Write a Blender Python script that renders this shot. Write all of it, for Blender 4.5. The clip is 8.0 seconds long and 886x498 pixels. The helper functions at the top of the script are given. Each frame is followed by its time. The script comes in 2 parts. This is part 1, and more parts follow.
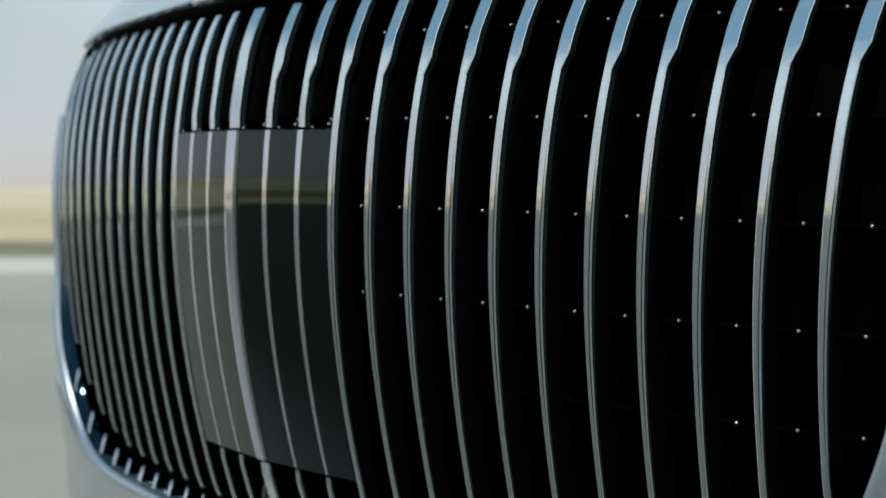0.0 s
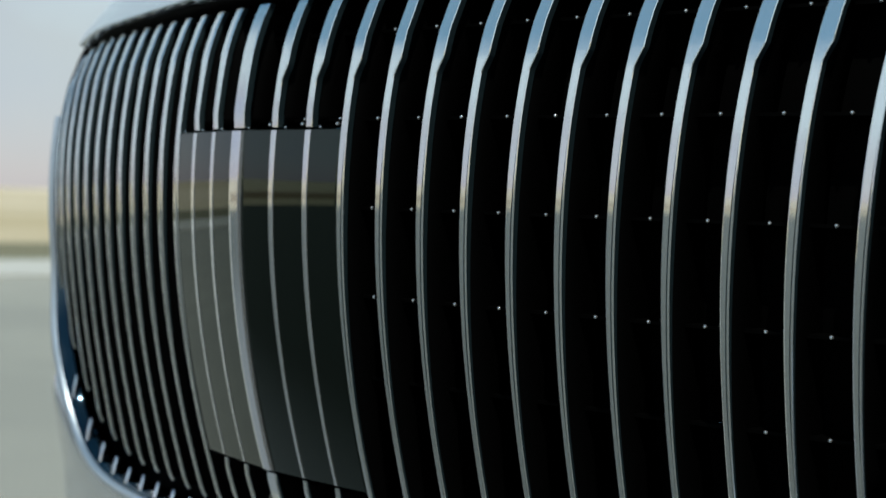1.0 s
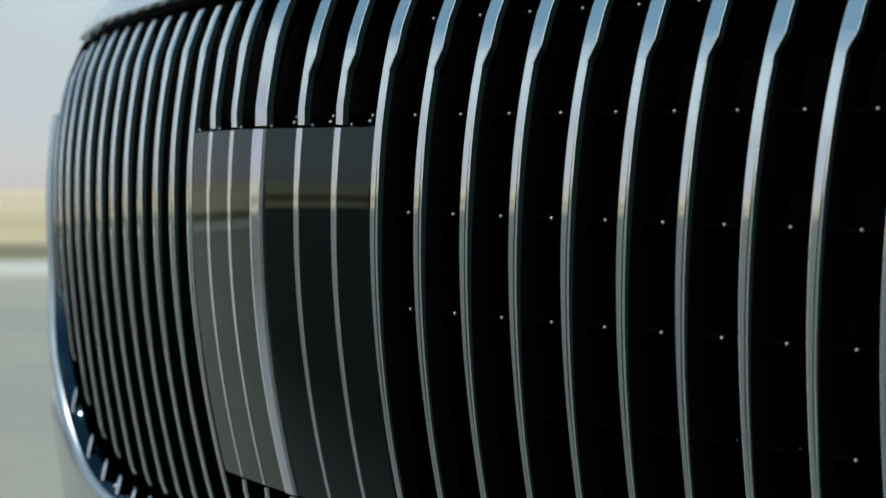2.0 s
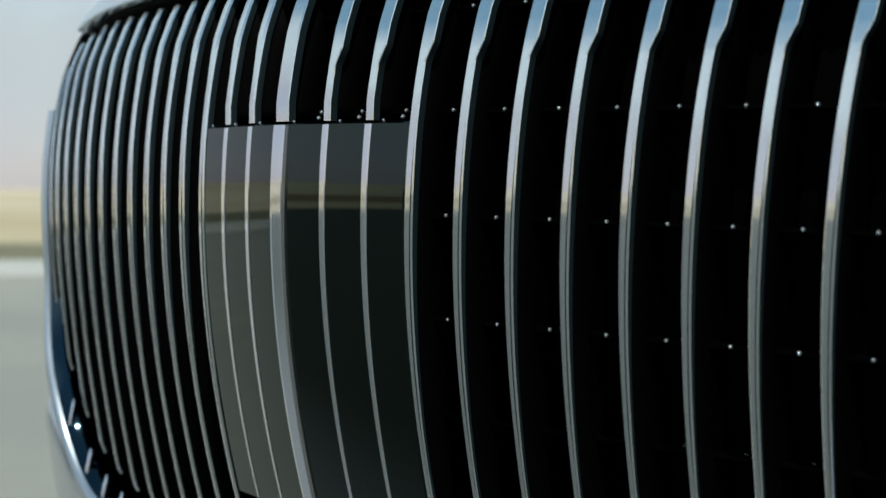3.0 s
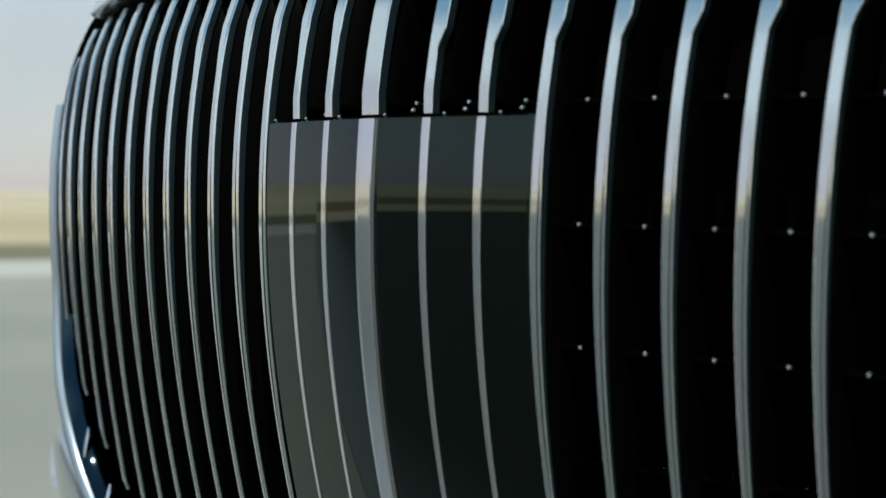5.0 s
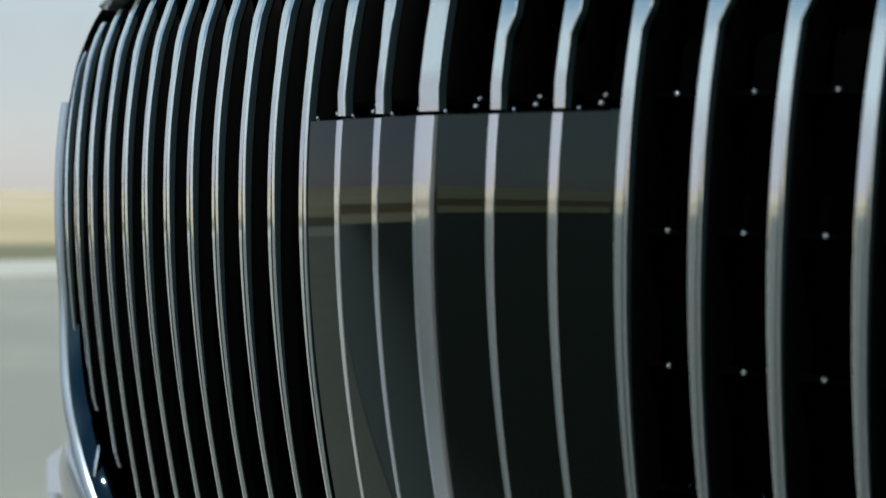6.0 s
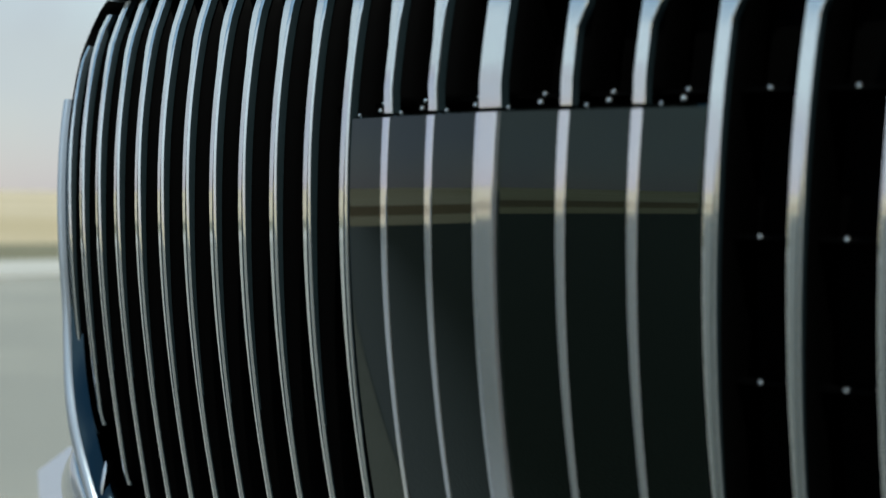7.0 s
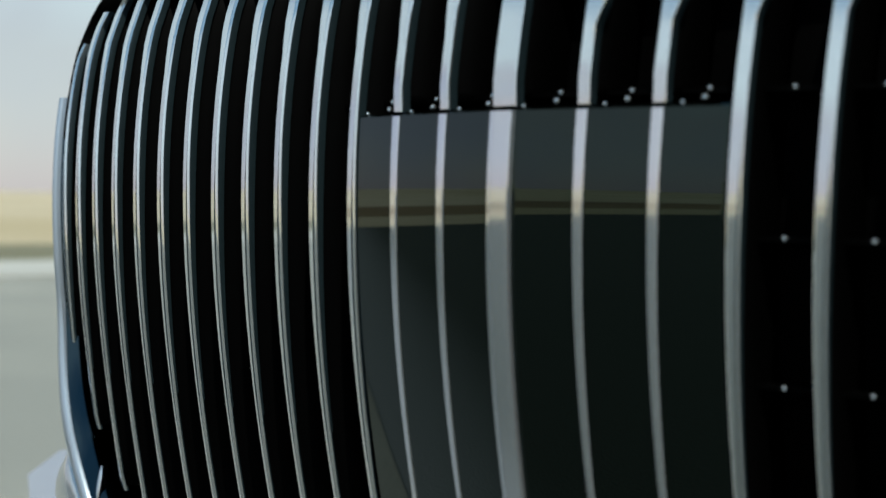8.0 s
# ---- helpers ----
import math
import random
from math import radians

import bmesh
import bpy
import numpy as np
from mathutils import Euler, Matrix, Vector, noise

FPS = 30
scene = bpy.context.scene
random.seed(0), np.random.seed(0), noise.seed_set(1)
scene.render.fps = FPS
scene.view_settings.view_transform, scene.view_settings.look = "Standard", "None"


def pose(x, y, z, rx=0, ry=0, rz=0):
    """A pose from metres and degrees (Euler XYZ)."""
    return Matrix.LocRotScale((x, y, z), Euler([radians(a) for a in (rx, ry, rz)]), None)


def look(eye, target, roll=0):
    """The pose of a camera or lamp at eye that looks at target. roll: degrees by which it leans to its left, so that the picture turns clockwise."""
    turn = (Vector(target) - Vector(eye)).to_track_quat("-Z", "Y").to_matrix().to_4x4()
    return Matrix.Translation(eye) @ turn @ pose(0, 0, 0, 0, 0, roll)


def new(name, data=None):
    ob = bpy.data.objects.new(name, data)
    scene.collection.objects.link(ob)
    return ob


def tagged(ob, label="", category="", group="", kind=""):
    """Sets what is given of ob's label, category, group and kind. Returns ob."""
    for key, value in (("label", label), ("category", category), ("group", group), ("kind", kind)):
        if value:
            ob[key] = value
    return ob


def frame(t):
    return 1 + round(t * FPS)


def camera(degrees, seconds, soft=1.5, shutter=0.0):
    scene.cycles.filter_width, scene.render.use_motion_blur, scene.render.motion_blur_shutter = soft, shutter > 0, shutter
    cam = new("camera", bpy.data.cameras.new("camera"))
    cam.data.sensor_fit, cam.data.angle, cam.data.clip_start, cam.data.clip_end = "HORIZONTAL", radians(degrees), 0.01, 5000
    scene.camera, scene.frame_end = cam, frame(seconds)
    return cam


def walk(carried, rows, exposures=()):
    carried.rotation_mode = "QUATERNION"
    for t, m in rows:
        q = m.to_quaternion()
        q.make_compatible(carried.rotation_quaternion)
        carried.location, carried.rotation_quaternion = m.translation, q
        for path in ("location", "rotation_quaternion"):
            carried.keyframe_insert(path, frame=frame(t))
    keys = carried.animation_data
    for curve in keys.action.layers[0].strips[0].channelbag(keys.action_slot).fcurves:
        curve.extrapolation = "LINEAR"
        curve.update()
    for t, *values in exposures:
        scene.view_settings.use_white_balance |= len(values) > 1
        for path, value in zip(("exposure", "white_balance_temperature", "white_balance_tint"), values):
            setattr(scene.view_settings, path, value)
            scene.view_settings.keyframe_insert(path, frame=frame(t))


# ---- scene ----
cam = camera(30.0, 8.0)
PATH = [
    (0, look((1.2404, -0.7032, 0.7353), (-0.3569, 0.4995, 0.6894), 2.380)),
    (0.5, look((1.2288, -0.6986, 0.7356), (-0.3679, 0.5048, 0.6899), 2.312)),
    (1, look((1.1968, -0.6922, 0.7362), (-0.3936, 0.5196, 0.6910), 2.231)),
    (1.5, look((1.1429, -0.6809, 0.7370), (-0.4396, 0.5413, 0.6926), 2.180)),
    (3, look((0.9942, -0.6444, 0.7383), (-0.5650, 0.6073, 0.6948), 2.239)),
    (3.5, look((0.9472, -0.6399, 0.7386), (-0.6000, 0.6267, 0.6950), 2.221)),
    (4, look((0.8982, -0.6340, 0.7392), (-0.6387, 0.6451, 0.6958), 2.154)),
    (4.5, look((0.8448, -0.6261, 0.7400), (-0.6821, 0.6649, 0.6964), 2.043)),
    (6, look((0.6954, -0.6059, 0.7439), (-0.7947, 0.7272, 0.6972), 1.621)),
    (6.5, look((0.6449, -0.6020, 0.7450), (-0.8294, 0.7486, 0.6980), 1.506)),
    (7, look((0.6091, -0.5979, 0.7454), (-0.8508, 0.7684, 0.6983), 1.458)),
    (7.5, look((0.5904, -0.5972, 0.7453), (-0.8593, 0.7799, 0.6989), 1.483)),
    (8, look((0.5841, -0.5956, 0.7449), (-0.8616, 0.7858, 0.6997), 1.569)),
]
walk(cam, PATH, exposures=((0.0, 0.0, 6380, 1), (8.0, 0.0, 6380, 1)))
# a long lens, focused a little over a metre away
cam.data.dof.use_dof = True
cam.data.dof.focus_distance = 1.12
cam.data.dof.aperture_fstop = 8.0

# ---- world and sun ----
SUN_EL, SUN_AZ = 56.0, 128.0          # azimuth clockwise from +y
world = bpy.data.worlds.new("world")
scene.world = world
world.use_nodes = True
wn = world.node_tree
wn.nodes.clear()
sky = wn.nodes.new("ShaderNodeTexSky")
sky.sky_type = "NISHITA"
sky.sun_disc = False
sky.sun_elevation = radians(SUN_EL)
sky.sun_rotation = radians(SUN_AZ)
sky.altitude = 0
sky.air_density = 1.0
sky.dust_density = 0.3
sky.ozone_density = 0.8
bg = wn.nodes.new("ShaderNodeBackground")
bg.inputs["Strength"].default_value = 0.05
wo = wn.nodes.new("ShaderNodeOutputWorld")
haze = wn.nodes.new("ShaderNodeBackground")            # haze over the blue
haze.inputs["Color"].default_value = (0.97, 0.93, 1.0, 1)
where = wn.nodes.new("ShaderNodeTexCoord")
split = wn.nodes.new("ShaderNodeSeparateXYZ")
puffs = wn.nodes.new("ShaderNodeTexNoise")
puffs.inputs["Scale"].default_value = 3.2
puffs.inputs["Detail"].default_value = 6
lift = wn.nodes.new("ShaderNodeMath")
lift.operation = "MULTIPLY_ADD"
lift.inputs[1].default_value = 0.30
fade = wn.nodes.new("ShaderNodeValToRGB")              # pale cloud bank low down, blue above it
stops = ((0.0, (0.185, 0.175, 0.345)), (0.16, (0.215, 0.186, 0.34)), (0.28, (0.355, 0.305, 0.325)), (0.36, (0.50, 0.535, 0.54)),
         (0.475, (0.51, 0.56, 0.585)), (0.545, (0.21, 0.30, 0.38)), (0.605, (0.05, 0.17, 0.27)))
while len(fade.color_ramp.elements) < len(stops):
    fade.color_ramp.elements.new(0.5)
for el, (at, v) in zip(fade.color_ramp.elements, stops):
    el.position, el.color = at, (*v, 1)
wn.links.new(where.outputs["Generated"], split.inputs[0])
wn.links.new(where.outputs["Generated"], puffs.inputs["Vector"])
wn.links.new(puffs.outputs["Fac"], lift.inputs[0])
wn.links.new(split.outputs["Z"], lift.inputs[2])
wn.links.new(lift.outputs[0], fade.inputs[0])
wn.links.new(fade.outputs[0], haze.inputs["Color"])
glow = wn.nodes.new("ShaderNodeMapRange")              # the bank is brighter on the sun's side
glow.inputs["From Min"].default_value, glow.inputs["From Max"].default_value = -1.0, 1.0
glow.inputs["To Min"].default_value, glow.inputs["To Max"].default_value = 1.1, 0.8
wn.links.new(split.outputs["Y"], glow.inputs["Value"])
wn.links.new(glow.outputs[0], haze.inputs["Strength"])
both = wn.nodes.new("ShaderNodeAddShader")
wn.links.new(sky.outputs[0], bg.inputs[0])
wn.links.new(bg.outputs[0], both.inputs[0])
wn.links.new(haze.outputs[0], both.inputs[1])
wn.links.new(both.outputs[0], wo.inputs[0])

sun = new("sun", bpy.data.lights.new("sun", "SUN"))
sun.data.energy = 3.2
sun.data.angle = radians(0.5)
sun.data.color = (1.0, 0.95, 0.88)
_a, _e = radians(SUN_AZ), radians(SUN_EL)
_dir = Vector((math.sin(_a) * math.cos(_e), math.cos(_a) * math.cos(_e), math.sin(_e)))
sun.matrix_world = look(_dir * 30, (0, 0, 0))


# ---- materials ----
def material(name, base, rough=0.5, metal=0.0, coat=0.0, ior=1.5, scale=40.0, vary=0.1, rough_vary=0.05,
             bump=0.0, bump_scale=200.0, base2=None, scale2=4.0, coords="Object", spec=0.5):
    m = bpy.data.materials.new(name)
    m.use_nodes = True
    nt = m.node_tree
    b = nt.nodes["Principled BSDF"]
    tc = nt.nodes.new("ShaderNodeTexCoord")
    fine = nt.nodes.new("ShaderNodeTexNoise")
    fine.inputs["Scale"].default_value = scale
    fine.inputs["Detail"].default_value = 5
    wide = nt.nodes.new("ShaderNodeTexNoise")
    wide.inputs["Scale"].default_value = scale2
    wide.inputs["Detail"].default_value = 4
    for n in (fine, wide):
        nt.links.new(tc.outputs[coords], n.inputs["Vector"])
    lo = [max(0.0, c * (1 - vary)) for c in base]
    hi = [min(1.0, c * (1 + vary)) for c in base]
    r1 = nt.nodes.new("ShaderNodeMix")
    r1.data_type = "RGBA"
    r1.inputs[6].default_value, r1.inputs[7].default_value = (*lo, 1), (*hi, 1)
    nt.links.new(fine.outputs["Fac"], r1.inputs[0])
    r2 = nt.nodes.new("ShaderNodeMix")
    r2.data_type = "RGBA"
    r2.inputs[7].default_value = (*(base2 or base), 1)
    ramp = nt.nodes.new("ShaderNodeMapRange")
    ramp.inputs["From Min"].default_value, ramp.inputs["From Max"].default_value = 0.42, 0.62
    ramp.inputs["To Max"].default_value = 0.85 if base2 else 0.15
    nt.links.new(wide.outputs["Fac"], ramp.inputs["Value"])
    nt.links.new(ramp.outputs[0], r2.inputs[0])
    nt.links.new(r1.outputs[2], r2.inputs[6])
    nt.links.new(r2.outputs[2], b.inputs["Base Color"])
    rr = nt.nodes.new("ShaderNodeMapRange")
    rr.inputs["To Min"].default_value = max(0.0, rough - rough_vary)
    rr.inputs["To Max"].default_value = min(1.0, rough + rough_vary)
    nt.links.new(wide.outputs["Fac"], rr.inputs["Value"])
    nt.links.new(rr.outputs[0], b.inputs["Roughness"])
    b.inputs["Metallic"].default_value = metal
    b.inputs["IOR"].default_value = ior
    b.inputs["Specular IOR Level"].default_value = spec
    b.inputs["Coat Weight"].default_value = coat
    b.inputs["Coat Roughness"].default_value = 0.03
    if bump:
        bn = nt.nodes.new("ShaderNodeBump")
        bn.inputs["Strength"].default_value = bump
        bn.inputs["Distance"].default_value = 0.01
        grain = nt.nodes.new("ShaderNodeTexNoise")
        grain.inputs["Scale"].default_value = bump_scale
        grain.inputs["Detail"].default_value = 3
        nt.links.new(tc.outputs[coords], grain.inputs["Vector"])
        nt.links.new(grain.outputs["Fac"], bn.inputs["Height"])
        nt.links.new(bn.outputs[0], b.inputs["Normal"])
    return m


CHROME = material("satin_dark_chrome", (0.72, 0.745, 0.76), 0.07, 0.85, scale=300, vary=0.04, rough_vary=0.03)
FIN = material("polished_chrome", (0.62, 0.68, 0.74), 0.12, 1.0, scale=300, vary=0.04)
STRIP = material("chrome_inlay", (0.73, 0.74, 0.77), 0.07, 0.84, scale=300, vary=0.04, rough_vary=0.03)
SILVER = material("silver_band", (0.46, 0.51, 0.57), 0.36, 0.75, scale=120, vary=0.04)
GLOSS = material("piano_black", (0.006, 0.006, 0.007), 0.03, 0.0, scale=60, vary=0.2, rough_vary=0.015)
WALL = material("black_chrome", (0.036, 0.056, 0.070), 0.05, 1.0, scale=60, vary=0.1, rough_vary=0.03)
COVER = material("radar_cover_black", (0.001, 0.0014, 0.0012), 0.022, 0.0, scale=60, vary=0.2, rough_vary=0.008, spec=0.58)
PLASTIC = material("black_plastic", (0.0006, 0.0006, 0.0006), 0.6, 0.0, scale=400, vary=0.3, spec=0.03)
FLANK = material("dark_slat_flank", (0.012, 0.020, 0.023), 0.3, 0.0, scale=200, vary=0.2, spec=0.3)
PAINT = material("silver_white_paint", (0.50, 0.53, 0.57), 0.26, 0.65, coat=1.0, scale=900, vary=0.05)
LENS = material("lens_glass", (0.01, 0.006, 0.008), 0.04, 0.0, scale=50, vary=0.2)
RUBBER = material("tyre_rubber", (0.02, 0.02, 0.02), 0.8, 0.0, scale=90, vary=0.3, bump=0.4)
# dark tone of the added ground patch, to darken the grille's reflections
PATCH = material("dark_ground_tone", (0.054, 0.058, 0.042), 0.8, 0.0, scale=3.0, vary=0.15, bump=0.5, bump_scale=120,
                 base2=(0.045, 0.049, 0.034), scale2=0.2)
STUBBLE = material("brown_stubble", (0.30, 0.20, 0.10), 0.95, 0.0, scale=0.5, vary=0.3, bump=0.8, bump_scale=6,
                   base2=(0.21, 0.135, 0.07), scale2=0.06)
ASPHALT = material("worn_asphalt", (0.385, 0.36, 0.30), 0.8, 0.0, scale=3.0, vary=0.15, bump=0.5, bump_scale=120,
                   base2=(0.31, 0.295, 0.25), scale2=0.2)
HILL = material("dark_hill_scrub", (0.075, 0.050, 0.03), 0.95, 0.0, scale=0.05, vary=0.3, base2=(0.12, 0.085, 0.045), scale2=0.012)
CONCRETE = material("pale_concrete", (0.60, 0.56, 0.49), 0.8, 0.0, scale=2.0, vary=0.12, bump=0.4, bump_scale=60,
                    base2=(0.54, 0.50, 0.43), scale2=0.3)
VERGE = material("verge_grass", (0.20, 0.175, 0.095), 0.9, 0.0, scale=3.0, vary=0.3, bump=0.8, bump_scale=30,
                 base2=(0.22, 0.20, 0.12), scale2=0.2)
FIELD = material("dry_field", (0.70, 0.57, 0.39), 0.95, 0.0, scale=0.4, vary=0.25, bump=0.8, bump_scale=6,
                 base2=(0.50, 0.385, 0.21), scale2=0.02)


# dark-to-pale gradient painted on the ground patch to shade the grille's reflections
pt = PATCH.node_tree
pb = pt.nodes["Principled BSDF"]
dark_tone = pb.inputs["Base Color"].links[0].from_socket
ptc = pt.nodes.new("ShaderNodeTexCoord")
edge_dist = pt.nodes.new("ShaderNodeVectorMath")
edge_dist.operation = "DOT_PRODUCT"
edge_dist.inputs[1].default_value = (0.391, -0.921, 0)
pt.links.new(ptc.outputs["Object"], edge_dist.inputs[0])
paler = pt.nodes.new("ShaderNodeMapRange")
paler.interpolation_type = "SMOOTHSTEP"
paler.inputs["From Min"].default_value, paler.inputs["From Max"].default_value = -0.1, 0.6
paler.inputs["To Min"].default_value, paler.inputs["To Max"].default_value = 1.0, 0.0
pt.links.new(edge_dist.outputs["Value"], paler.inputs["Value"])
tone_mix = pt.nodes.new("ShaderNodeMix")
tone_mix.data_type = "RGBA"
tone_mix.inputs[7].default_value = (0.235, 0.235, 0.232, 1)
pt.links.new(paler.outputs[0], tone_mix.inputs[0])
pt.links.new(dark_tone, tone_mix.inputs[6])
pt.links.new(tone_mix.outputs[2], pb.inputs["Base Color"])

COVER.node_tree.nodes["Principled BSDF"].inputs["Specular Tint"].default_value = (0.75, 1.0, 0.93, 1)


# ---- mesh helpers ----
def part(name, bm, mat, parent, label="", smooth=True):
    me = bpy.data.meshes.new(name)
    bmesh.ops.recalc_face_normals(bm, faces=bm.faces)
    bm.to_mesh(me)
    bm.free()
    if smooth:
        me.shade_smooth()
    me.materials.append(mat)
    ob = new(name, me)
    if parent:
        ob.parent = parent
    if label:
        ob["label"] = label
    return ob


def loft(bm, rings, closed_ring=True, closed_loft=False):
    """Faces between rows of places; every row has as many places."""
    vs = [[bm.verts.new(p) for p in r] for r in rings]
    n = len(vs[0])
    last = len(vs) if closed_loft else len(vs) - 1
    for a in range(last):
        ra, rb = vs[a], vs[(a + 1) % len(vs)]
        for k in range(n if closed_ring else n - 1):
            q = (k + 1) % n
            bm.faces.new((ra[k], ra[q], rb[q], rb[k]))
    return vs


def sharp(ob, degrees=28):
    """Keeps edges steeper than this sharp on a smooth-shaded mesh."""
    me = ob.data
    b = bmesh.new()
    b.from_mesh(me)
    for e in b.edges:
        if len(e.link_faces) == 2 and e.calc_face_angle(0) > radians(degrees):
            e.smooth = False
    b.to_mesh(me)
    b.free()
    return ob


def ball(bm, at, r, flat=1.0, seg=10):
    bmesh.ops.create_uvsphere(bm, u_segments=seg, v_segments=max(5, seg // 2), radius=r,
                              matrix=Matrix.Translation(at) @ Matrix.Diagonal((1, flat, 1, 1)))


def box(bm, at, size, turn=None):
    m = Matrix.Translation(at) @ (turn or Matrix.Identity(4)) @ Matrix.Diagonal((*size, 1))
    bmesh.ops.create_cube(bm, size=1, matrix=m)


# ---- the form of the car's front: a shallow V in plan, bowed in height ----
def plan(x):
    x = abs(x)
    k = min(x, 0.66)
    y = 0.0786 * k + 0.4091 * k ** 2 - 0.8589 * k ** 3 + 0.7874 * k ** 4
    return y + 2.0 * max(0.0, k - 0.6) ** 2 + max(0.0, x - 0.66) * 0.6


def plan_slope(x):
    e = 0.004
    if abs(x) < e:
        return 0.0
    return (plan(x + e) - plan(x - e)) / (2 * e)


def bow(z):
    d = min(max(z, 0.42), 0.87) - 0.73
    y = -0.0493 * d + 0.7429 * d ** 2 + 0.5864 * d ** 3 + 1.2053 * d ** 4
    return y + 0.3378 * max(0.0, min(z, 0.94) - 0.87)


def front(x, z):
    d = min(max(z, 0.42), 0.94) - 0.73                   # the sides lean back more than the middle
    return plan(x) + bow(z) + min(abs(x), 0.66) * (0.0216 * d + -0.0429 * d ** 2 + 1.4359 * d ** 3)


def slat_x(i, z=0.74):
    """Where slat i stands at height z: the slats fan out a little upwards."""
    x = 0.042 * i * (1 + 0.0279 * abs(i) / 14) + (0.0066 if i > 0 else -0.0066 if i < 0 else 0)
    return x * (1 + 0.1070 * (z - 0.74) + 0.2589 * (z - 0.74) ** 2)


def at_front(x, z, u, depth):
    """A place u along the surface from x and depth behind it, at height z."""
    s = plan_slope(x)
    n = math.hypot(1, s)
    return (x + (u - depth * s) / n, front(x, z) + (u * s + depth) / n, z)


TOP_Z, COVER_TOP, COVER_BOTTOM = 0.910, 0.7979, 0.5102
BOTTOM = {9: 0.466, 10: 0.476, 11: 0.490, 12: 0.520, 13: 0.563, 14: 0.600}
TOP = {12: 0.906, 13: 0.899, 14: 0.876}

# ---- ground ----
def height(x, y):
    r = math.hypot(x, y)
    rise = min(1.0, max(0.0, (r - 90) / 260))
    swell = noise.noise(Vector((x / 160, y / 160, 3.1))) + 0.5 * noise.noise(Vector((x / 60, y / 60, 7.7)))
    return rise * rise * (2.6 + 2.0 * swell)


bm = bmesh.new()
radii = [0.5, 6, 14, 24, 36, 52, 70, 90, 115, 145, 180, 220, 260, 310, 370, 450, 560, 700, 900, 1300, 2200, 4200]
rings = []
for r in radii:
    rings.append([(r * math.cos(2 * math.pi * k / 160), r * math.sin(2 * math.pi * k / 160),
                   height(r * math.cos(2 * math.pi * k / 160), r * math.sin(2 * math.pi * k / 160)) if r < 1000 else 3.0)
                  for k in range(160)])
vs = loft(bm, rings)
bm.faces.new(vs[0])
tagged(part("ground", bm, FIELD, None), "dry yellow field rolling off to low brown hills", "field", kind="structure")


def strip(name, x0, x1, z0, z1, mat, label, category, y0=-420, y1=420, shear=0.0):
    """A long band of ground beside the car; all run at a slant across the car's way."""
    b = bmesh.new()
    ys = [y0 + (y1 - y0) * k / 42 for k in range(43)]
    turn = Matrix.Rotation(radians(20), 3, "Z")
    loft(b, [[turn @ Vector(p) for p in ((x0, y - shear * x0, z0), (x0, y - shear * x0, z1),
                                              (x1, y - shear * x1, z1), (x1, y - shear * x1, z0))] for y in ys])
    return tagged(part(name, b, mat, None, smooth=False), label, category, kind="structure")


strip("road", -9.9, 14.0, -0.05, 0.020, ASPHALT, "wide worn grey asphalt road beside the field", "road")
strip("pavement", -12.5, -9.9, -0.05, 0.050, CONCRETE, "pale concrete strip along the road's edge", "pavement", y0=0.1, shear=-0.052)
strip("verge", -17.6, -12.5, -0.05, 0.035, VERGE, "grey-green grass verge between road and field", "verge", y0=0.1, shear=-0.052)
# added ground sheet that only serves as a dark tone in the reflections
strip("dark_ground", -13.6, 13.0, -0.05, 0.026, PATCH, "dark ground sheet before the car, added to darken grille reflections", "road", y1=0.1, shear=-0.052)
strip("stubble", -34.0, -20.0, -0.05, 0.012, STUBBLE, "brown stubble band in the yellow field", "field", y1=0.1, shear=-0.052)

bm = bmesh.new()
rows = []
for r, up in ((330, -1.0), (350, 0.0), (385, 0.7), (420, 1.0), (470, 0.5), (540, -0.5)):
    row = []
    for k in range(240):
        a = 2 * math.pi * k / 240
        crest = 1.3 + 1.0 * noise.noise(Vector((3 * math.cos(a), 3 * math.sin(a), 1.7))) + 0.8 * noise.noise(Vector((14 * math.cos(a), 14 * math.sin(a), 4.2)))
        row.append((r * math.cos(a), r * math.sin(a), up * crest + (0.8 if up > 0 else 0.0)))
    rows.append(row)
loft(bm, rows)
tagged(part("hills", bm, HILL, None), "low dark scrub hills beyond the dry field", "hill", kind="structure")
ROAD_Z = 0.02

# ---- the car's front ----
car = new("car")
car.location = (0, 0.6, ROAD_Z)
bpy.context.view_layer.update()
tagged(car, "silver-white car with a tall chrome-slatted black grille", "car")


def in_car(ob, parent=None):
    ob.parent = parent or car
    ob.matrix_parent_inverse = (parent or car).matrix_world.inverted()
    return ob


def car_part(name, bm_, mat, label="", parent=None, smooth=True):
    ob = part(name, bm_, mat, None, label, smooth)
    return in_car(ob, parent)


# outline of the grille's opening, one half from the bottom's middle to the top's
HALF = [(0.0, 0.431), (0.16, 0.431), (0.30, 0.432), (0.43, 0.436), (0.505, 0.454), (0.552, 0.492), (0.576, 0.530),
        (0.591, 0.568), (0.603, 0.606), (0.611, 0.65), (0.614, 0.70), (0.618, 0.76), (0.623, 0.82), (0.627, 0.868), (0.619, 0.898),
        (0.588, 0.913), (0.50, 0.918), (0.30, 0.918), (0.15, 0.917), (0.0, 0.916)]


def lip(z):
    """How far the surround stands back beside the slats, against its place below them."""
    t = min(1.0, max(0.0, (z - 0.55) / 0.12))
    return 0.012 * t * t * (3 - 2 * t)


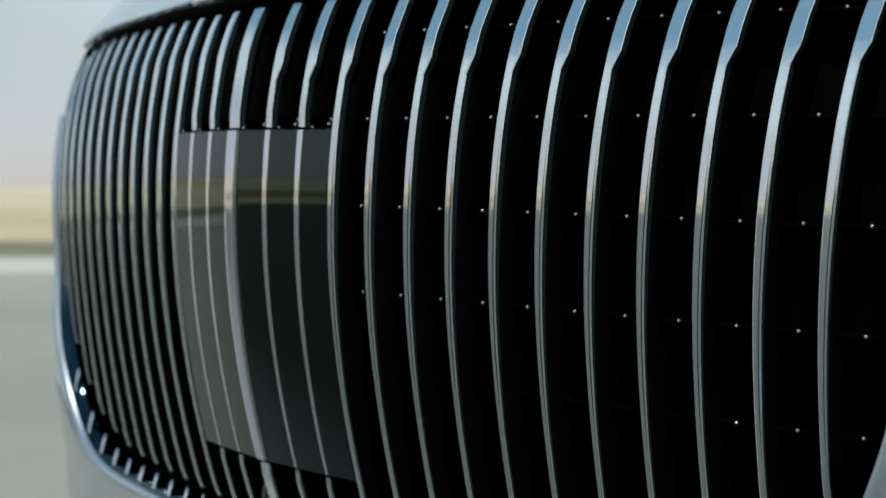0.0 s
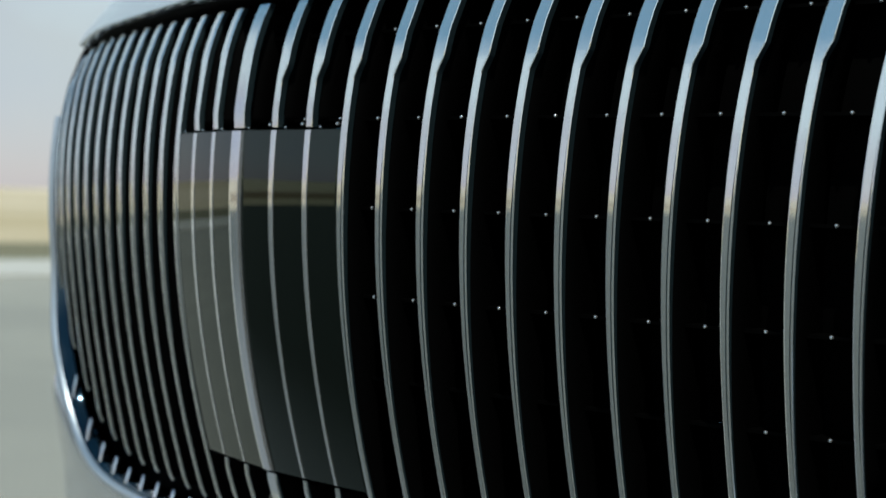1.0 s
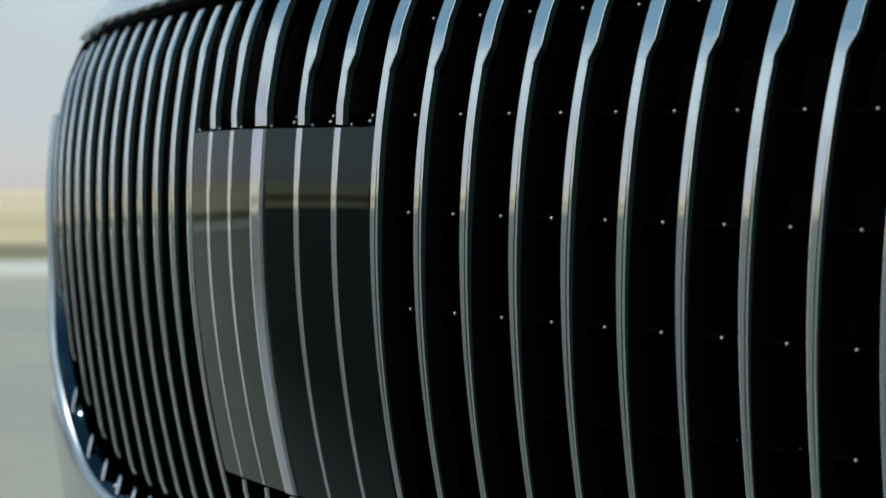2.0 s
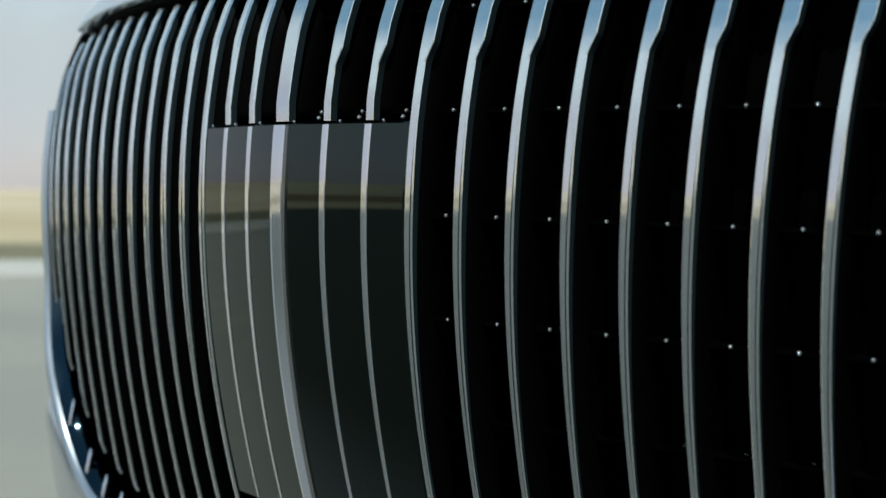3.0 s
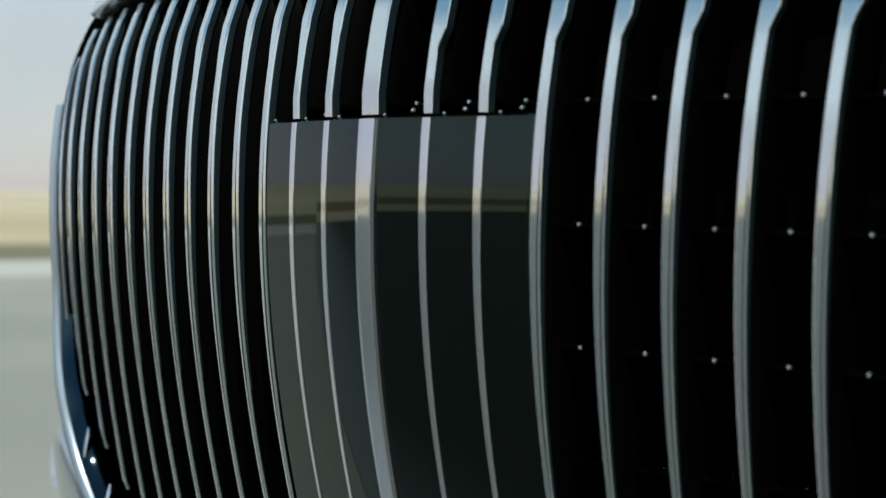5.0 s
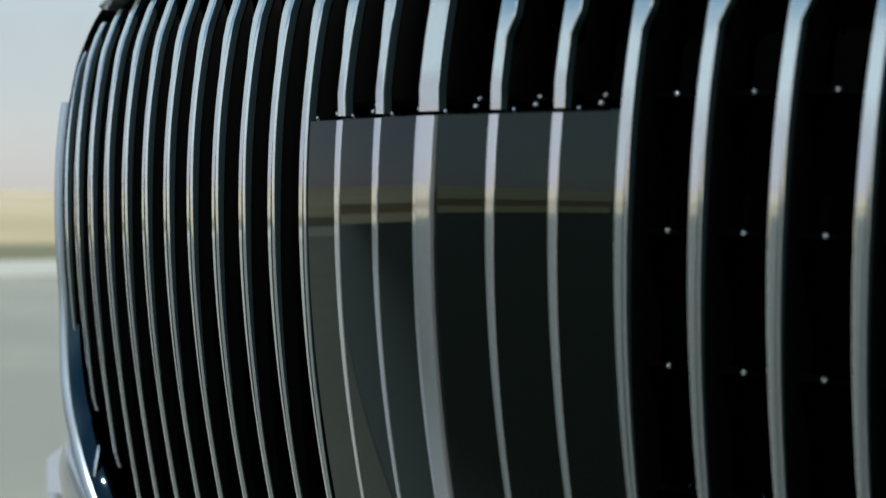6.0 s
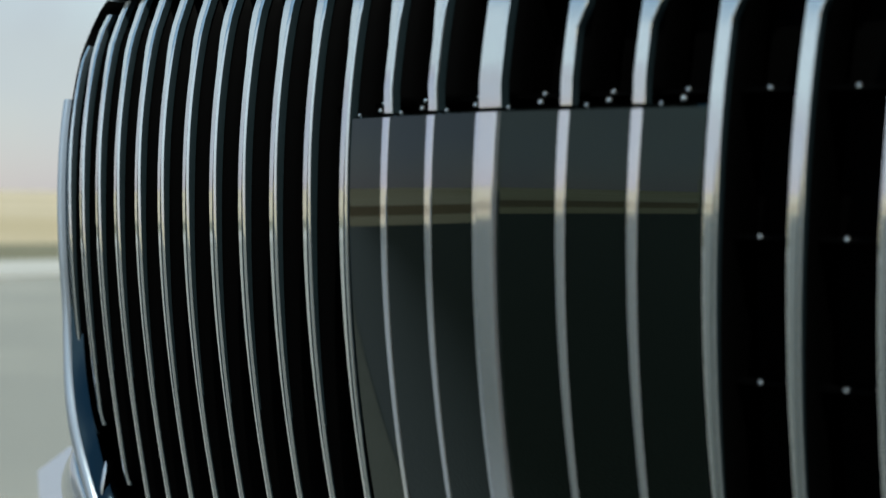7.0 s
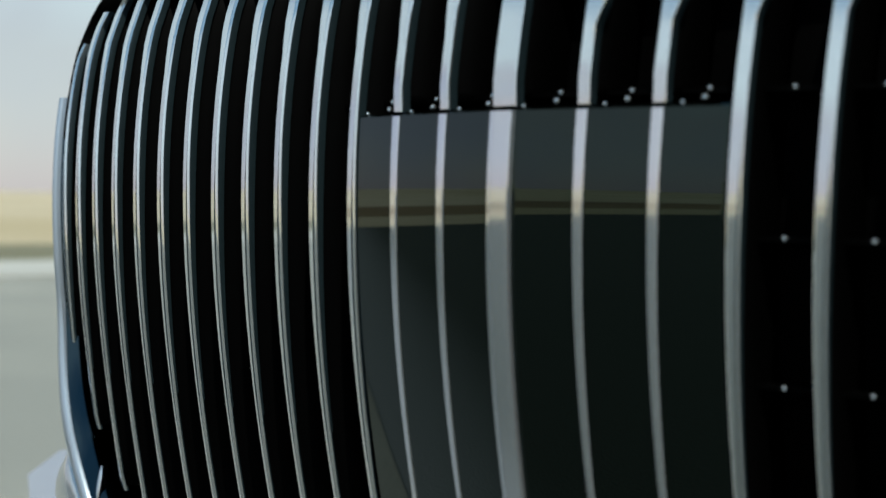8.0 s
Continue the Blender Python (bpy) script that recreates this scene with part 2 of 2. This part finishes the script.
def smooth_line(pts, steps=5):
    out = []
    for k in range(len(pts) - 1):
        p0, p1, p2, p3 = pts[max(0, k - 1)], pts[k], pts[k + 1], pts[min(len(pts) - 1, k + 2)]
        for j in range(steps):
            t = j / steps
            out.append(tuple(0.5 * (2 * b + (c - a) * t + (2 * a - 5 * b + 4 * c - d) * t * t
                                    + (3 * b - a - 3 * c + d) * t ** 3) for a, b, c, d in zip(p0, p1, p2, p3)))
    out.append(pts[-1])
    return out


half = smooth_line(HALF)
OUTLINE = half + [(-x, z) for x, z in half[-2:0:-1]]        # anticlockwise seen from the front
NLINE = len(OUTLINE)


def outward(k):
    (x0, z0), (x1, z1) = OUTLINE[k - 1], OUTLINE[(k + 1) % NLINE]
    dx, dz = x1 - x0, z1 - z0
    n = math.hypot(dx, dz)
    return dz / n, -dx / n


def ring(out, depth, keep=None, slim=False):
    row = []
    for k in (keep or range(NLINE)):
        x, z = OUTLINE[k]
        nx, nz = outward(k)
        o = out * (1 - 0.45 * lip(z) / 0.012) if slim else out
        X, Z = x + nx * o, z + nz * o
        row.append((X, front(X, Z) + depth + lip(z), Z))
    return row


# black wall behind the slats
bm = bmesh.new()
zs = [0.425 + 0.013 * k for k in range(41)]
xs = [-0.68 + 0.02 * k for k in range(69)]
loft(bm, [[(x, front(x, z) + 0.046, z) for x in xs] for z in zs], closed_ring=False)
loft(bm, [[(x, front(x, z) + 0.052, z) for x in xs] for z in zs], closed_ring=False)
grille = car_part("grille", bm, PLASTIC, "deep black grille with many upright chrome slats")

# glossy black wall of the opening, from the band back to the wall
bm = bmesh.new()
loft(bm, [ring(0.0, -0.013), ring(-0.006, -0.004), ring(-0.010, 0.012), ring(-0.016, 0.047), ring(-0.010, 0.047), ring(0.004, -0.004)], closed_loft=True)
ob = sharp(car_part("opening_wall", bm, WALL, "blue-black chrome inner wall of the grille opening"), 50)
ob.data.materials.append(PLASTIC)
for f in ob.data.polygons:
    f.material_index = 1 if f.center[2] > 0.80 else 0

# surround: silver below and along the sides, black above
upper = [k for k in range(NLINE) if OUTLINE[k][1] > 0.822]
lower = [k for k in range(NLINE) if OUTLINE[k][1] < 0.836]
first = next(k for k in range(NLINE) if OUTLINE[k][1] > 0.822)
lower = sorted(lower, key=lambda k: (k - (first + len(upper) - 1)) % NLINE)
BAND = [(0.000, -0.011), (0.0012, -0.0155), (0.0035, -0.0185), (0.0065, -0.0200), (0.0095, -0.0200), (0.0120, -0.0180), (0.0140, -0.014), (0.0145, 0.02), (0.002, 0.02)]


def swept(keep, profile):
    b = bmesh.new()
    rows = [ring(o, d, keep, slim=True) for o, d in profile]
    rows = [[r[k] for r in rows] for k in range(len(keep))]
    v = loft(b, rows)
    b.faces.new(v[0])
    b.faces.new(v[-1])
    return b


sharp(car_part("silver_surround", swept(lower, BAND), SILVER, "satin silver band round the grille"), 50)
BLACK = [(0.000, -0.010), (0.003, -0.012), (0.008, -0.012), (0.010, -0.010), (0.012, 0.02), (0.002, 0.02)]
sharp(car_part("black_surround", swept(upper, BLACK), PLASTIC, "black upper trim of the grille opening"), 40)

# hood lip above the black trim, in three pieces with seams
for lo, hi in ((-0.562, -0.147), (-0.143, 0.143), (0.147, 0.562)):
    b = bmesh.new()
    prof = [(0.0085, 0.006), (0.0088, -0.009), (0.011, -0.013), (0.024, -0.013), (0.060, 0.010), (0.10, 0.07), (0.10, 0.12), (0.03, 0.12)]
    rows = []
    n = 26
    for j in range(n + 1):
        x = lo + (hi - lo) * j / n
        rim = 0.9105 if lo < -0.2 or hi > 0.2 else 0.9080
        zz = rim if abs(x) < 0.44 else rim - 0.011 * ((abs(x) - 0.44) / 0.12) ** 2
        rows.append([(x, front(x, min(zz + o, 0.945)) + d, zz + o) for o, d in prof])
    v = loft(b, rows)
    b.faces.new(v[0])
    b.faces.new(v[-1])
    sharp(car_part("hood_lip", b, PAINT, "silver-white painted front edge of the hood"), 50)

# body skin that runs back from the surround; below it lies flush as the bumper's brow
def skin(side, up, d_side, d_up, spread, d_low):
    """One ring of the skin: side and up are its reach beside and above the opening; spread runs the lower part out to the bumper's edge."""
    row = []
    for k in range(NLINE):
        x, z = OUTLINE[k]
        nx, nz = outward(k)
        wu = max(0.0, nz) ** 1.5
        o = side * (1 - wu) + up * wu
        d = d_side * (1 - wu) + d_up * wu
        X, Z = x + nx * o, z + nz * o
        t = min(1.0, max(0.0, (0.63 - z) / 0.12))
        low = t * t * (3 - 2 * t)
        if low:
            reach = min(0.70 / max(1e-6, abs(x)), (0.62 - 0.335) / max(1e-6, 0.62 - z))
            tx, tz = x * reach, 0.62 - (0.62 - z) * reach
            s = 0.016 * (1 - spread) / max(0.016, math.hypot(tx - x, tz - z)) + spread
            X, Z = X + (x + (tx - x) * s - X) * low, Z + (z + (tz - z) * s - Z) * low
            d += (d_low - 0.035 * min(1.0, max(0.0, (abs(X) - 0.54) / 0.16)) - d) * low
        row.append((X, front(X, Z) + d, Z))
    return row


bm = bmesh.new()
loft(bm, [skin(0.0095, 0.012, 0.024, 0.024, 0.0, 0.004), skin(0.0120, 0.015, 0.032, 0.03, 0.02, -0.008), skin(0.014, 0.018, 0.037, 0.04, 0.06, -0.012),
          skin(0.018, 0.02, 0.046, 0.05, 0.25, -0.010), skin(0.026, 0.03, 0.075, 0.08, 0.60, -0.004), skin(0.04, 0.04, 0.11, 0.11, 0.92, 0.004),
          skin(0.05, 0.05, 0.14, 0.14, 1.0, 0.016), skin(0.06, 0.055, 0.16, 0.17, 1.0, 0.06), skin(0.12, 0.08, 0.30, 0.30, 1.02, 0.16),
          skin(0.26, 0.12, 0.66, 0.70, 1.25, 0.50), skin(0.29, 0.14, 1.2, 1.2, 1.3, 1.2),
          skin(0.25, 0.10, 1.2, 1.2, 1.2, 1.2), skin(0.20, 0.08, 0.66, 0.7, 1.0, 0.5), skin(0.012, 0.012, 0.06, 0.06, 0.0, 0.05)],
     closed_loft=True)
sharp(car_part("body", bm, PAINT), 50)

# closed bulkhead behind the nose
bm = bmesh.new()
fore = aft = skin(0.262, 0.112, 1.14, 1.14, 1.22, 1.14)
fore = [(x, 1.30, z) for x, y, z in fore]
aft = [(x, 1.33, z) for x, y, z in aft]
v = loft(bm, [fore, aft])
bm.faces.new(v[0])
bm.faces.new(v[1])
car_part("bulkhead", bm, PLASTIC, "plain black bulkhead", smooth=False)


# ---- slats ----
def slat_mesh(i, z0, z1, full=0.0074, deep=0.0066):
    side = -1 if i < 0 else 1
    turned = 0.0012 if i < 0 else 0.0003                     # rounding of the inner edge
    b = bmesh.new()
    n = max(6, int((z1 - z0) / 0.012))
    zz = [z0 + (z1 - z0) * k / n for k in range(n + 1)]
    for extra in (0.8375, 0.8425, 0.8495):
        if z0 < extra < z1 and i:
            zz.append(extra)
    zz = sorted(zz)
    rows = []
    for z in zz:
        t = min(1.0, max(0.0, (z - 0.56) / 0.22))
        foot = 1 - t * t * (3 - 2 * t)
        width = full * (1 - 0.10 * foot)                     # slimmer and thinner towards the foot
        slim = full * (0.30 if i < 0 else 0.22) * foot if i else 0.0
        thick = deep - 0.0034 * foot
        wide = 0.0
        if i:
            t = min(1.0, max(0.0, (z - 0.8375) / (0.012 if i > 0 else 0.026)))
            wide = (0.0040 if i > 0 else 0.0030) * t
        left, right = (-width / 2, width / 2 - slim + wide) if side > 0 else (-width / 2 - wide, width / 2 - slim)
        t = min(1.0, max(0.0, (0.80 - z) / 0.07))
        groove = 0.0006 * t * t * (3 - 2 * t) * min(1.0, max(0.25, (z - 0.57) / 0.05)) + 0.00005   # a dark groove beside the face, from mid-height down
        end = min(z - z0, z1 - z)
        back = 0.0015 if end < 1e-6 and (z1 > 0.87 or z0 < 0.6) else 0.0
        prof = [(left, 0.0014), (left + 0.0004, 0.0004), (left + 0.0011, 0.0), (right - 0.0009 - 1.4 * groove, 0.0), (right - 0.0009 - 0.6 * groove, groove),
                (right - 0.0003 - 0.3 * turned, 0.0001 + groove), (right, 0.0004 + turned + groove), (right, thick), (left, thick)]
        rows.append([at_front(slat_x(i, z), z, u, d + back) for u, d in prof])
    v = loft(b, rows)
    b.faces.new(v[0])
    b.faces.new(v[-1])
    b.faces.ensure_lookup_table()
    n = len(prof)
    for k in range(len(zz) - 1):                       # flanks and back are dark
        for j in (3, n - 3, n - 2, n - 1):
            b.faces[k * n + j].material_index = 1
    return b


def blade_mesh(i, z0, z1, width=0.0030):
    """Black web that carries a slat, from its back to the wall."""
    b = bmesh.new()
    n = 16
    rows = [[at_front(slat_x(i, z), z, u, d) for u, d in ((-width / 2, 0.0028), (width / 2, 0.0028), (width / 2, 0.047), (-width / 2, 0.047))]
            for z in [z0 + (z1 - z0) * k / n for k in range(n + 1)]]
    v = loft(b, rows)
    b.faces.new(v[0])
    b.faces.new(v[-1])
    return b


for i in range(-14, 15):
    low, high = BOTTOM.get(abs(i), 0.4525 + 0.0012 * abs(i)), TOP.get(abs(i), TOP_Z - 0.0065 * max(0.0, 1 - abs(i) / 8))
    spans = [(low, high)] if abs(i) > 2 else [(low, COVER_BOTTOM - 0.001), (COVER_TOP + 0.001, high)]
    for z0, z1 in spans:
        w = 0.0162 if i == 0 else 0.0074
        name = "centre_slat" if i == 0 else "slat"
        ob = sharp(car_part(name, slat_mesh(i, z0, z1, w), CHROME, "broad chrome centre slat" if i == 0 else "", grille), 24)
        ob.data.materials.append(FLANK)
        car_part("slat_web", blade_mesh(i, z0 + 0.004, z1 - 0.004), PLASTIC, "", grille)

# ---- short chrome fins on the lower edge, one below each slat ----
def edge_height(x):
    pts = [p for p in half if p[1] < 0.7]
    for (x0, z0), (x1, z1) in zip(pts, pts[1:]):
        if x0 <= abs(x) <= x1:
            return z0 + (z1 - z0) * (abs(x) - x0) / (x1 - x0)
    return pts[-1][1]


for i in range(-13, 14):
    x = slat_x(i, 0.45)
    z = edge_height(x)
    w = 0.0052 if i == 0 else 0.0022
    rise = 0.020 + 0.010 * max(0.0, (abs(i) - 9) / 4)
    rows = []
    for t in (0.0, 0.25, 0.5, 0.75, 0.92, 1.0):
        q = 1 - 0.55 * max(0.0, t - 0.75) / 0.25
        y = front(x, z) - 0.0110 + 0.005 * t ** 1.4
        h = z - 0.001 + rise * t
        rows.append([(x - w * q, y + 0.0012, h), (x - 0.5 * w * q, y, h), (x + 0.5 * w * q, y, h), (x + w * q, y + 0.0012, h),
                     (x + w * q, y + 0.006, h - 0.001), (x - w * q, y + 0.006, h - 0.001)])
    b = bmesh.new()
    v = loft(b, rows)
    b.faces.new(v[0])
    b.faces.new(v[-1])
    sharp(car_part("stub_fin", b, FIN, "short sloping chrome fin below a slat", grille), 40)

# ---- studs on thin cross bars between the slats ----
ROWS = ((0.8755, 0.0186, -0.0280), (0.8060, 0.0186, -0.0280), (0.7368, 0.0200, -0.0295), (0.6678, 0.0208, -0.0301), (0.6030, 0.0205, -0.0320))
bm = bmesh.new()
ball(bm, (0, 0, 0), 0.0015, 1.0, 8)
me_stud = bpy.data.meshes.new("stud")
bm.to_mesh(me_stud)
bm.free()
me_stud.shade_smooth()
me_stud.materials.append(CHROME)
for z, depth, dx in ROWS:
    b = bmesh.new()
    n = 60
    lim = 0.60
    rows = []
    for k in range(n + 1):
        x = -lim + 2 * lim * k / n
        y = front(x, z) + depth + 0.003
        rows.append([(x, y - 0.0015, z - 0.0015), (x, y - 0.0015, z + 0.0008), (x, y + 0.03, z + 0.0008), (x, y + 0.03, z - 0.0015)])
    v = loft(b, rows)
    b.faces.new(v[0])
    b.faces.new(v[-1])
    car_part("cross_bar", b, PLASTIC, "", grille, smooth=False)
    for i in list(range(-14, -3)) + list(range(4, 15)):
        x = slat_x(i, z) + (dx if i > 0 else -dx)
        sunk = 0.013 if z < 0.62 and abs(i) < 12 else 0.0    # the lowest row is sunk deeper towards the middle, to dim its studs
        ob = new("stud", me_stud)
        ob.matrix_world = Matrix.Translation((x, front(x, z) + depth + sunk, z))
        bpy.context.view_layer.update()
        in_car(ob, grille)

# ---- radar cover in the middle ----
bm = bmesh.new()
nz = 26
zz = [COVER_BOTTOM + (COVER_TOP - COVER_BOTTOM) * k / nz for k in range(nz + 1)]
uu = [-1, -0.988] + [-0.988 + 1.976 * k / 24 for k in range(1, 24)] + [0.988, 1]
rows = []
for z in [zz[0], zz[0] + 0.0012] + zz[1:-1] + [zz[-1] - 0.0012, zz[-1]]:
    edge_z = z in (zz[0], zz[-1])
    r = []
    xx = [u * (slat_x(3, z) - 0.0052) for u in uu]
    for u, x in zip(uu, xx):
        d = 0.0016 + (0.0016 if edge_z or abs(u) == 1 else 0.0)
        r.append((x, front(x, z) + d, z))
    r += [(x, front(x, z) + 0.016, z) for x in reversed(xx)]
    rows.append(r)
v = loft(bm, rows)
for r, k in ((v[0], 0), (v[-1], 1)):
    n2 = len(xx)
    for j in range(n2 - 1):
        bm.faces.new((r[j], r[j + 1], r[2 * n2 - 2 - j], r[2 * n2 - 1 - j]))
cover = sharp(car_part("radar_cover", bm, COVER, "glossy black radar cover with flush chrome lines"), 30)


def inlay_mesh(i, top, foot):
    b = bmesh.new()
    rows = []
    for k in range(27):
        t = k / 26
        z = COVER_BOTTOM + 0.0015 + (COVER_TOP - COVER_BOTTOM - 0.003) * t
        w = (foot + (top - foot) * t) / 2
        if i:
            prof = ((-w, 0.0035), (-w, 0.0012), (-w + 0.0005, 0.0008), (w - 0.0005, 0.0008), (w, 0.0012), (w, 0.0035))
        else:                                                # the broad middle line stands proud, with a lip along one side
            a, e = -0.0094 + 0.0013 * t, 0.0052 + 0.0029 * t
            prof = ((a, 0.0035), (a, 0.0010), (a + 0.0008, -0.0002), (a + 0.0034, -0.0004), (a + 0.0038, 0.0002), (a + 0.0044, -0.0010),
                    (e - 0.0006, -0.0010), (e, -0.0006), (e, 0.0035))
        rows.append([at_front(slat_x(i, z), z, u, d) for u, d in prof])
    v_ = loft(b, rows)
    b.faces.new(v_[0])
    b.faces.new(v_[-1])
    return b


for i in range(-2, 3):
    sharp(car_part("chrome_inlay", inlay_mesh(i, *((0.0162, 0.0158) if i == 0 else (0.0066, 0.0030))), STRIP, "", cover), 24)

# clips along the cover's upper edge
for i in range(-3, 3):
    xa, xb = slat_x(i, COVER_TOP), slat_x(i + 1, COVER_TOP)
    x = xb - 0.0295
    for dx, dy, dz, r in ((-0.0008, 0.019, 0.0042, 0.0018), (0.0010, 0.020, 0.0085, 0.0015), (xa + 0.011 - x, 0.004, 0.0010, 0.0011)):
        b = bmesh.new()
        ball(b, (x + dx, front(x + dx, COVER_TOP) + dy, COVER_TOP + dz), r, 1, 8)
        car_part("clip", b, CHROME, "tiny bright fixing clip", cover)

# ---- front camera below the cover ----
x, z = -0.021, 0.477
bm = bmesh.new()
y = front(x, z)
prof = [(0.0, 0.004), (0.006, 0.0042), (0.010, 0.006), (0.0125, 0.010), (0.0135, 0.018), (0.0135, 0.046)]
rows = [[(x + r * math.cos(a * math.pi / 12), y + d, z + 1.7 * r * math.sin(a * math.pi / 12)) for a in range(24)] for r, d in prof[1:]]
v = loft(bm, rows)
bm.faces.new(v[0])
housing = sharp(car_part("front_camera", bm, GLOSS, "small oval black camera housing"), 40)
bm = bmesh.new()
ball(bm, (x + 0.001, y + 0.0045, z), 0.0052, 0.5, 14)
car_part("lens", bm, LENS, "dark camera lens", housing)


# ---- bumper ----
def prism(b, face, shift):
    """A solid between a polygon and its copy moved by shift."""
    a = [b.verts.new(p) for p in face]
    c = [b.verts.new((p[0] + shift[0], p[1] + shift[1], p[2] + shift[2])) for p in face]
    b.faces.new(a)
    b.faces.new(c[::-1])
    for k in range(len(a)):
        q = (k + 1) % len(a)
        b.faces.new((a[k], c[k], c[q], a[q]))


for s in (-1, 1):
    b = bmesh.new()
    face = [(s * 1.196, 0.413, 0.413), (s * 1.099, 0.416, 0.466), (s * 0.829, 0.326, 0.502), (s * 0.764, 0.283, 0.432), (s * 1.045, 0.329, 0.394)]
    prism(b, face, (s * -0.05, 0.22, -0.07))
    bmesh.ops.bevel(b, geom=b.edges[:], offset=0.012, segments=3, affect="EDGES")
    sharp(car_part("bumper_corner", b, PAINT, "faceted silver-white corner of the bumper"), 30)

bm = bmesh.new()
rows = []
for z, d in ((0.338, 0.030), (0.32, 0.030), (0.29, 0.05), (0.24, 0.08), (0.20, 0.12), (0.20, 0.40), (0.338, 0.40)):
    rows.append([(x, plan(x) + 0.07 + d, z) for x in [-0.90 + 0.045 * k for k in range(41)]])
rows = [[r[k] for r in rows] for k in range(41)]
v = loft(bm, rows)
bm.faces.new(v[0])
bm.faces.new(v[-1])
bumper = sharp(car_part("bumper", bm, PAINT), 40)
for k in range(4):
    b = bmesh.new()
    z = 0.318 - 0.020 * k
    rows = [[(x, plan(x) + 0.088 + o + (0.318 - z) * 0.5, z + h) for o, h in ((0.0, -0.004), (-0.006, 0.0), (0.0, 0.005), (0.03, 0.005), (0.03, -0.004))]
            for x in [-0.84 + 0.042 * j for j in range(41)]]
    v = loft(b, rows)
    b.faces.new(v[0])
    b.faces.new(v[-1])
    sharp(car_part("intake_bar", b, SILVER, "silver bar across the lower intake", bumper), 30)

# ---- louvred lamps in the bumper's lower corners ----
for s in (-1, 1):
    b = bmesh.new()
    box(b, (s * 0.755, 0.305, 0.36), (0.09, 0.12, 0.15), Matrix.Rotation(radians(s * -24), 4, "Z"))
    bmesh.ops.bevel(b, geom=b.edges[:], offset=0.012, segments=2, affect="EDGES")
    lamp = sharp(car_part("lower_lamp", b, GLOSS, "dark corner lamp behind slanting silver louvres"), 30)
    for k in range(8):
        b = bmesh.new()
        turn = Matrix.Rotation(radians(s * 24), 4, "Z") @ Matrix.Rotation(radians(s * 28), 4, "Y") @ Matrix.Rotation(radians(-35), 4, "X")
        box(b, (s * 0.735, 0.236, 0.305 + 0.0150 * k), (0.06, 0.014, 0.0075), turn)
        bmesh.ops.bevel(b, geom=b.edges[:], offset=0.0012, segments=2, affect="EDGES")
        sharp(car_part("louvre", b, SILVER, "", lamp), 30)

# ---- front wheels under the body ----
for s in (-1, 1):
    b = bmesh.new()
    prof = [(0.24, -0.11), (0.33, -0.115), (0.352, -0.09), (0.358, 0.0), (0.352, 0.09), (0.33, 0.115), (0.24, 0.11)]
    rows = [[(s * 0.80 + w, 1.10 + r * math.cos(a * math.pi / 24), ROAD_Z + 0.357 + r * math.sin(a * math.pi / 24)) for r, w in prof] for a in range(48)]
    loft(b, rows, closed_ring=True, closed_loft=True)
    wheel = car_part("wheel", b, RUBBER, "black tyre")
    b = bmesh.new()
    prof = [(0.24, -0.10), (0.22, -0.08), (0.05, -0.04), (0.05, 0.04), (0.22, 0.08), (0.24, 0.10)]
    rows = [[(s * 0.80 + w, 1.10 + r * math.cos(a * math.pi / 24), ROAD_Z + 0.357 + r * math.sin(a * math.pi / 24)) for r, w in prof] for a in range(48)]
    loft(b, rows, closed_ring=True, closed_loft=True)
    sharp(car_part("rim", b, SILVER, "", wheel), 30)
